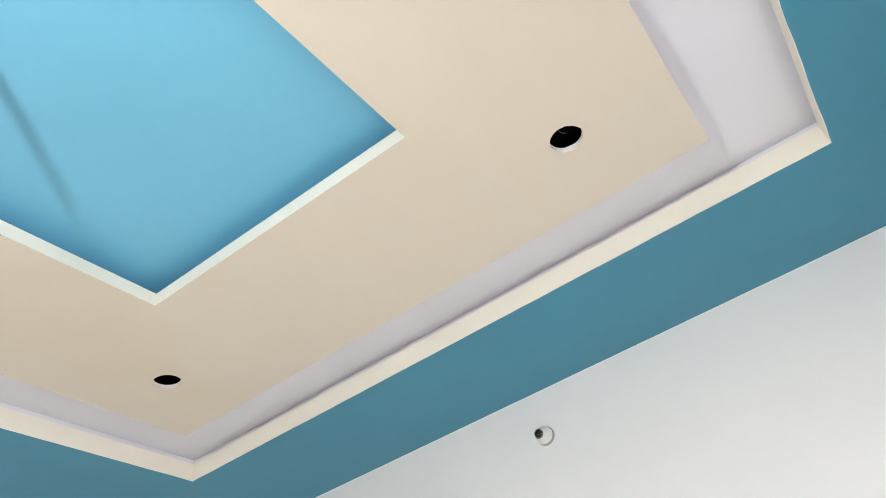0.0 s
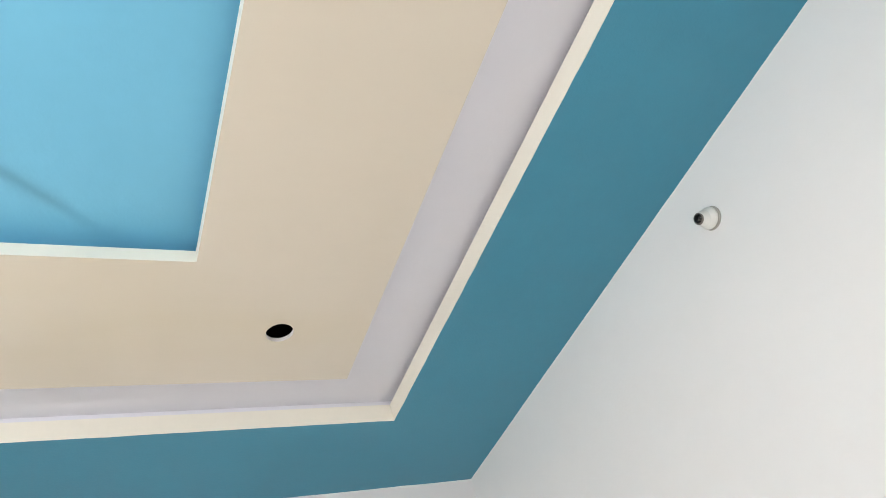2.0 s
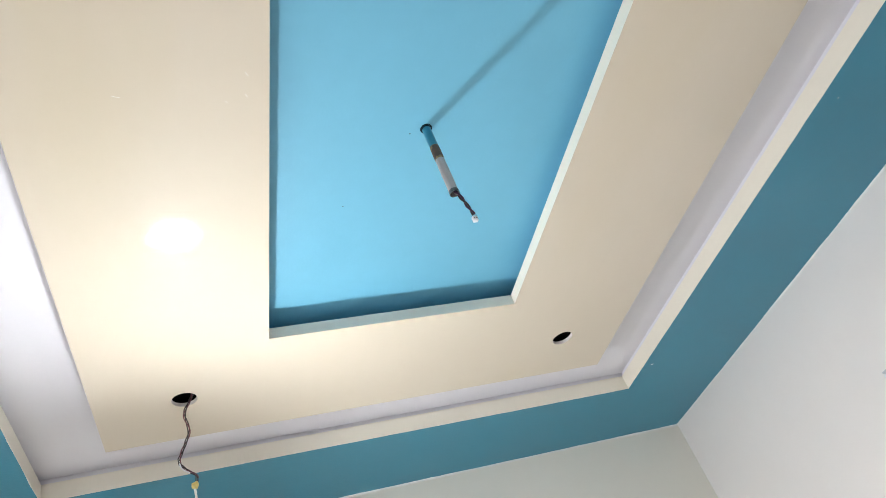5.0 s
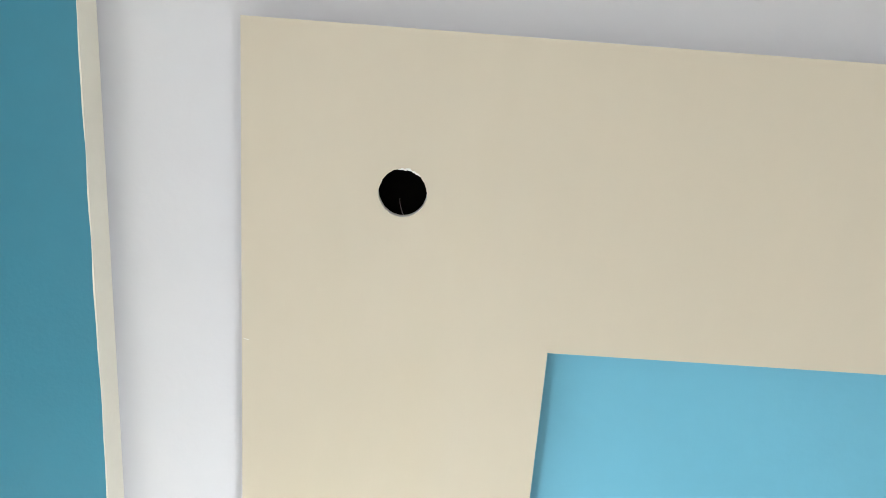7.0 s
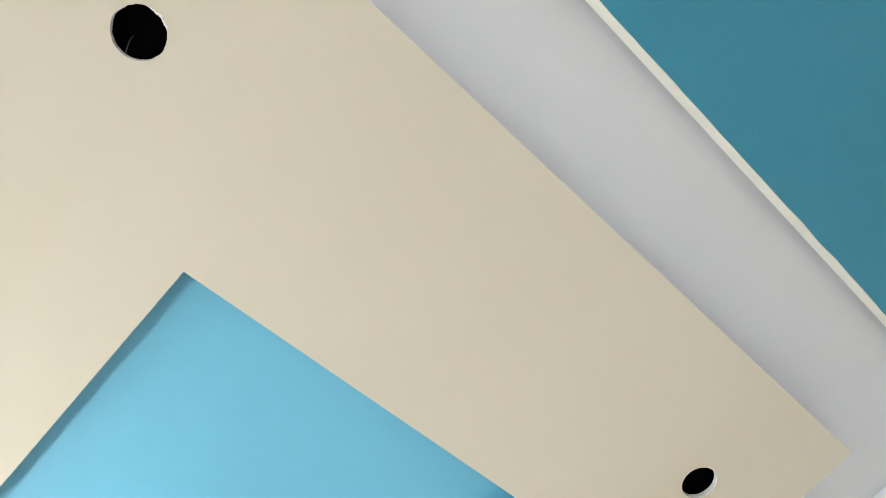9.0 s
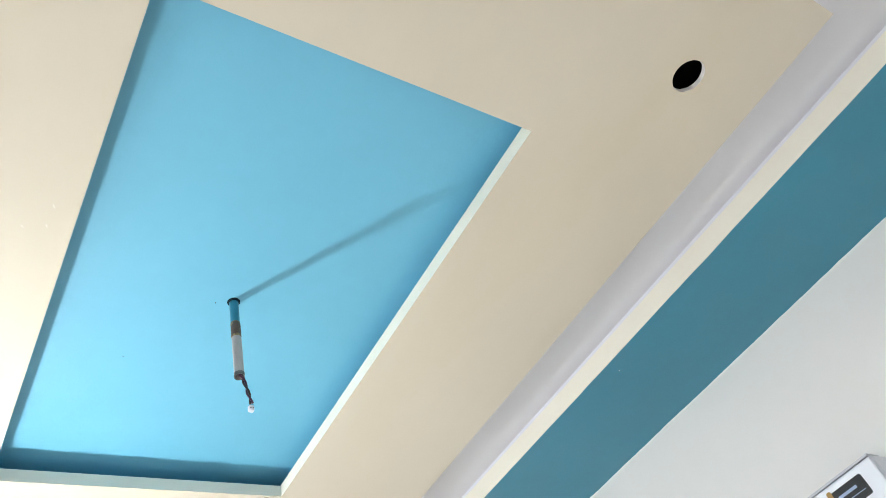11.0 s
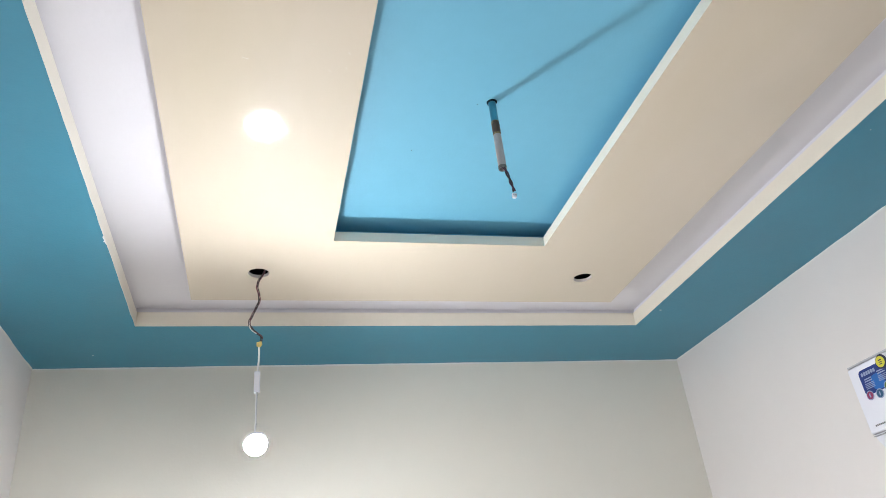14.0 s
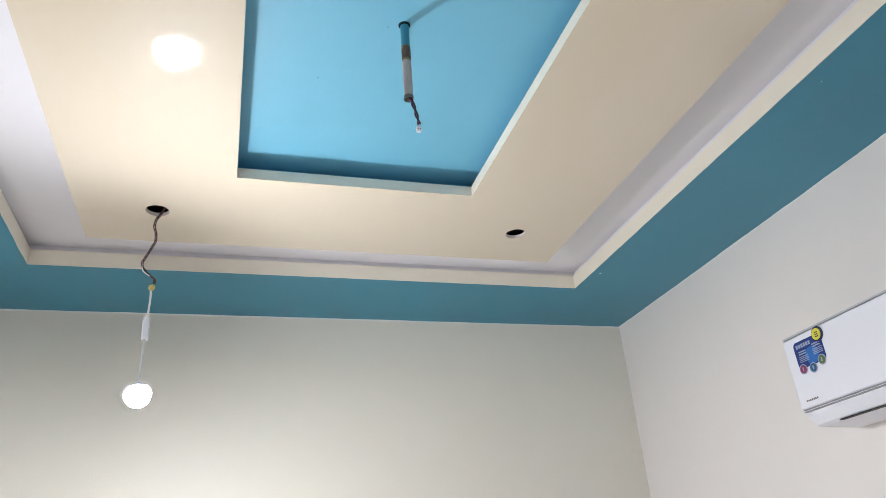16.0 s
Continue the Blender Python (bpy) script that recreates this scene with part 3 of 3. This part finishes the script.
for row in range(2):
    flat_shape(bm, rounded(sy1 - K * 0.060, sy1 - K * 0.020, sz1 - K * 0.044 - K * row * 0.009, sz1 - K * 0.039 - K * row * 0.009, 0.001), 0.0022)
    flat_shape(bm, rounded(sy1 - K * 0.138, sy1 - K * 0.096, sz1 - K * 0.034 - K * row * 0.009, sz1 - K * 0.029 - K * row * 0.009, 0.001), 0.0022)
for row in range(4):
    flat_shape(bm, rounded(sy1 - K * 0.066, sy1 - K * 0.016, sz1 - K * 0.062 - K * row * 0.0065, sz1 - K * 0.0592 - K * row * 0.0065, 0.0005), 0.0022)
    flat_shape(bm, rounded(sy1 - K * 0.143, sy1 - K * 0.094, sz1 - K * 0.052 - K * row * 0.0065, sz1 - K * 0.0492 - K * row * 0.0065, 0.0005), 0.0022)
part("print_bars", bm, label_white, front, "pale printed bars")
for y, z, r, m in ((sy1 - K * 0.140, sz1 - K * 0.004, 0.027, label_yellow), (sy1 - K * 0.022, sz1 - K * 0.108, 0.020, label_red),
                   (sy1 - K * 0.074, sz1 - K * 0.116, 0.020, label_cyan), (sy1 - K * 0.126, sz1 - K * 0.100, 0.020, label_green)):
    bm = bmesh.new()
    flat_shape(bm, disc(y, z, K * r * (1.10 if m is label_yellow else 1.0)), 0.0026)
    part("badge_rim", bm, label_navy if m is label_yellow else label_white, front)
    bm = bmesh.new()
    low = m is not label_yellow
    flat_shape(bm, disc(y + (0 if low else 0.004), z + (0 if low else 0.001), K * r * (0.80 if low else 0.84)), 0.0032)
    part("badge", bm, m, front)
    bm = bmesh.new()
    if low:
        flat_shape(bm, rounded(y - K * 0.0030, y + K * 0.0030, z - K * 0.008, z + K * 0.008, K * 0.002), 0.0038)
    else:
        for k in range(3):
            flat_shape(bm, rounded(y - K * 0.004, y + K * 0.012, z + K * (0.006 - 0.008 * k), z + K * (0.010 - 0.008 * k), K * 0.001), 0.0038)
    part("badge_print", bm, label_white if low else label_navy, front)
# small grey lettering bars at the lower far corner
bm = bmesh.new()
for k in range(7):
    y = AY1 - 0.035 - k * 0.0075
    flat_shape(bm, rounded(y - 0.0042, y, AZ - 0.2155, AZ - 0.2100, 0.001), 0.0010)
part("mark_bars", bm, slot_dark, front, "small dark printed mark")
# dark label with gold strip towards the near end
ly0 = AY0 + 0.045
bm = bmesh.new()
flat_shape(bm, rounded(ly0, ly0 + 0.095, AZ - 0.082, AZ - 0.030, 0.006), 0.0010)
part("foil_label", bm, label_black, front, "black foil label")
bm = bmesh.new()
flat_shape(bm, rounded(ly0 + 0.025, ly0 + 0.080, AZ - 0.053, AZ - 0.046, 0.002), 0.0016)
flat_shape(bm, rounded(ly0 + 0.010, ly0 + 0.088, AZ - 0.066, AZ - 0.0645, 0.0006), 0.0016)
part("foil_print", bm, label_white, front)
bm = bmesh.new()
flat_shape(bm, rounded(ly0 + 0.090, ly0 + 0.103, AZ - 0.092, AZ - 0.024, 0.004), 0.0018)
part("gold_strip", bm, label_gold, front, "gold strip beside the label")
bm = bmesh.new()
for k in range(5):
    flat_shape(bm, rounded(AY0 + 0.05 + k * 0.009, AY0 + 0.056 + k * 0.009, AZ - 0.212, AZ - 0.196, 0.001), 0.0010)
part("silver_mark", bm, plastic_grey, front, "small grey mark")
bm = bmesh.new()
for k in range(6):
    flat_shape(bm, rounded(AY0 + 0.27 + k * 0.012, AY0 + 0.279 + k * 0.012, AZ - 0.018, AZ - 0.0145, 0.0008), 0.0008)
part("rim_mark", bm, label_white, front)

# ---- electrical box on the right wall ----
ey0, ey1, ez0, ez1 = 0.842, 0.918, 1.976, 2.103
EX = WX1 - 0.052
eb = thing("electrical_box", (WX1, (ey0 + ey1) / 2, ez0), "white electrical timer box with loose wires and a green display", "electrical box")
bm = bmesh.new()
box(bm, EX + 0.010, WX1, ey0, ey1 - 0.006, ez0, ez1, 0.005)
part("casing", bm, plastic_aged, eb, "aged white plastic casing")
bm = bmesh.new()
box(bm, EX, EX + 0.012, ey0 + 0.020, ey1, ez0 + 0.002, ez1 - 0.002, 0.005)
lid = part("cover", bm, plastic_white, eb, "rounded white front cover")
bm = bmesh.new()
box(bm, EX - 0.0012, EX + 0.002, ey0 + 0.026, ey0 + 0.040, ez0 + 0.012, ez1 - 0.006, 0.0011)
part("groove", bm, edge_grey, lid, "grey lengthwise groove")
for k, (dy, dz, w, h) in enumerate(((0.008, 0.022, 0.009, 0.006), (0.006, 0.052, 0.010, 0.003), (0.010, 0.080, 0.006, 0.003), (0.009, 0.098, 0.005, 0.003))):
    bm = bmesh.new()
    box(bm, EX - 0.0012, EX + 0.002, ey1 - dy - w, ey1 - dy, ez1 - dz - h, ez1 - dz, 0.0008)
    part("print_mark", bm, slot_dark if k < 2 else edge_grey, lid)
for k, (dz, h) in enumerate(((0.010, 0.009), (0.030, 0.012), (0.052, 0.008), (0.070, 0.016))):
    bm = bmesh.new()
    box(bm, EX + 0.0085, EX + 0.0120, ey0 + 0.005, ey0 + 0.014, ez1 - dz - h, ez1 - dz, 0.001)
    part("side_mark", bm, slot_dark if k != 2 else plastic_grey, eb)
gy, gz = 0.914, 2.122
bm = bmesh.new()
tube(bm, [(EX + 0.014, gy, gz), (EX + 0.001, gy, gz), (EX - 0.001, gy, gz)], [0.0125, 0.0125, 0.0105], 20)
ind = part("indicator", bm, indicator_green, eb, "round dark green indicator", True)
for k in range(3):
    bm = bmesh.new()
    y0 = gy - 0.0075 + k * 0.0053
    tube(bm, smooth_path([(EX - 0.0022, y0 + 0.002, gz + 0.005), (EX - 0.0022, y0, gz + 0.001), (EX - 0.0022, y0 + 0.003, gz - 0.002), (EX - 0.0022, y0 + 0.001, gz - 0.006)], 3), 0.0016, 6)
    part("digit", bm, led_green, ind, "glowing green figure")
rng = random.Random(4)
for k in range(5):
    y0 = ey0 + 0.012 + 0.012 * k
    pts = [(EX + 0.022, y0 - 0.01, ez1 - 0.002), (EX + 0.012, y0 - 0.004 + rng.uniform(-0.008, 0.008), ez1 + rng.uniform(0.008, 0.018)),
           (EX + 0.006, y0 + rng.uniform(0.006, 0.02), ez1 + rng.uniform(0.010, 0.022)), (EX + 0.010, min(gy - 0.004, y0 + 0.04), ez1 + rng.uniform(0.012, 0.024))]
    bm = bmesh.new()
    tube(bm, smooth_path(pts, 5), 0.0017, 7)
    part("wire", bm, (wire_black, wire_brown, wire_black)[k % 3], eb, "", True)
bm = bmesh.new()
tube(bm, smooth_path([(EX + 0.004, ey0 + 0.03, ez1 + 0.001), (EX, ey1 - 0.006, ez1 + 0.004), (EX + 0.004, ey1 + 0.014, ez1 - 0.004), (EX + 0.006, ey1 + 0.024, ez1 - 0.004)], 6), 0.0015, 7)
part("wire", bm, wire_black, eb, "", True)
for k in range(6):
    y0 = ey0 + 0.010 + 0.010 * k
    pts = [(EX + 0.015, y0, ez0 + 0.003), (EX + 0.000, y0 + rng.uniform(-0.010, 0.010), ez0 - 0.010), (EX + 0.006, y0 + rng.uniform(-0.03, 0.02), ez0 - rng.uniform(0.010, 0.028))]
    bm = bmesh.new()
    tube(bm, smooth_path(pts, 5), 0.0018, 7)
    part("wire", bm, (wire_black, wire_black, wire_brown)[k % 3], eb, "", True)
bm = bmesh.new()
box(bm, EX + 0.004, EX + 0.020, ey0 + 0.030, ey0 + 0.054, ez0 - 0.020, ez0 - 0.004, 0.002)
part("clip", bm, slot_dark, eb, "black wire clip")
for y0, m, r in ((ey0 + 0.042, plastic_grey, 0.0055), (ey0 + 0.010, plastic_aged, 0.0060)):
    bm = bmesh.new()
    tube(bm, smooth_path([(EX + 0.03, y0, ez0 + 0.002), (EX + 0.034, y0 + 0.004, ez0 - 0.15), (WX1 - 0.007, y0 - 0.006, ez0 - 0.45), (WX1 - 0.007, y0 - 0.004, ez0 - 0.85)], 8), r, 10)
    part("cable", bm, m, eb, "", True)

# ---- small marks left by the painters ----
for k, (x, y, z, r, stretch) in enumerate(((2.239, 2.826, Z_SOFFIT, 0.0035, 2.0), (2.262, 1.52, Z_SOFFIT, 0.002, 1.0), (-0.21, 3.31, Z_SOFFIT, 0.0025, 1.4))):
    bm = bmesh.new()
    bmesh.ops.create_icosphere(bm, subdivisions=2, radius=r)
    for v in bm.verts:
        v.co = Vector((v.co.x * stretch * (1 + 0.3 * noise.noise(v.co * 300)), v.co.y * (1 + 0.3 * noise.noise(v.co * 260)), v.co.z * 0.12)) + Vector((x, y, z - 0.0002))
    tagged(new("paint_fleck", finish(bm, "paint_fleck", bead_white)), "small white paint fleck on the teal soffit", "paint fleck", "paint flecks")
for x, y in ((0.920, 1.860), (1.067, 1.632)):
    bm = bmesh.new()
    bmesh.ops.create_icosphere(bm, subdivisions=2, radius=0.0015)
    for v in bm.verts:
        v.co = Vector((v.co.x, v.co.y * 1.3, v.co.z * 0.15)) + Vector((x, y, Z_SLAB - 0.0002))
    tagged(new("nail_hole", finish(bm, "nail_hole", slot_dark)), "tiny dark nail hole in the blue ceiling", "nail hole", "nail holes")
for x, y, dx, dy in ((0.439, 1.434, 0.007, 0.002), (0.679, 1.392, 0.0025, 0.004), (0.638, 1.455, 0.002, 0.002), (0.677, 1.442, 0.002, 0.003), (0.235, 0.921, 0.004, 0.001)):
    bm = bmesh.new()
    tube(bm, smooth_path([(x - dx, y - dy, Z_PANEL - 0.0001), (x, y + dy * 0.3, Z_PANEL - 0.0004), (x + dx, y + dy, Z_PANEL - 0.0001)], 3), 0.0005, 6)
    tagged(new("paint_run", finish(bm, "paint_run", bead_white)), "small pale paint run on the glossy cream panel", "paint run", "paint runs")
rng = random.Random(9)
for k in range(5):
    bm = bmesh.new()
    w = rng.uniform(0.003, 0.006)
    y = 2.285 + 0.009 * k
    x = 0.0
    vs = [(0, -0.5), (-0.6, -0.7), (-1.3, -0.1), (-1.0, 0.5), (-0.3, 0.6)]
    lo = [bm.verts.new((x + a * w, y + b * 0.008, Z_SOFFIT - 0.0016)) for a, b in vs]
    hi = [bm.verts.new((x + a * w, y + b * 0.008, Z_SOFFIT + 0.0004)) for a, b in vs]
    bm.faces.new(lo)
    skirt(bm, lo, hi)
    tagged(new("paint_chip", finish(bm, "paint_chip", bead_white)), "ragged white chip at the upstand's edge", "paint chip", "paint chips")

# faint pencil marks on the right wall
bm = bmesh.new()
arc = [(WX1 - 0.0003, 0.04 + 0.034 * math.cos(radians(a)), 2.568 + 0.030 * math.sin(radians(a))) for a in range(-60, 130, 15)]
tube(bm, arc, 0.0006, 6)
tagged(new("pencil_mark", finish(bm, "pencil_mark", pencil)), "faint curved pencil mark on the off-white wall", "pencil mark", "pencil marks")
for y0, y1, z0, z1 in ((0.49, 0.60, 2.636, 2.628), (0.52, 0.585, 2.622, 2.618)):
    bm = bmesh.new()
    tube(bm, smooth_path([(WX1 - 0.0003, y0, z0), (WX1 - 0.0003, (y0 + y1) / 2, (z0 + z1) / 2 + 0.002), (WX1 - 0.0003, y1, z1)], 5), 0.0006, 6)
    tagged(new("pencil_mark", finish(bm, "pencil_mark", pencil)), "faint straight pencil mark on the off-white wall", "pencil mark", "pencil marks")
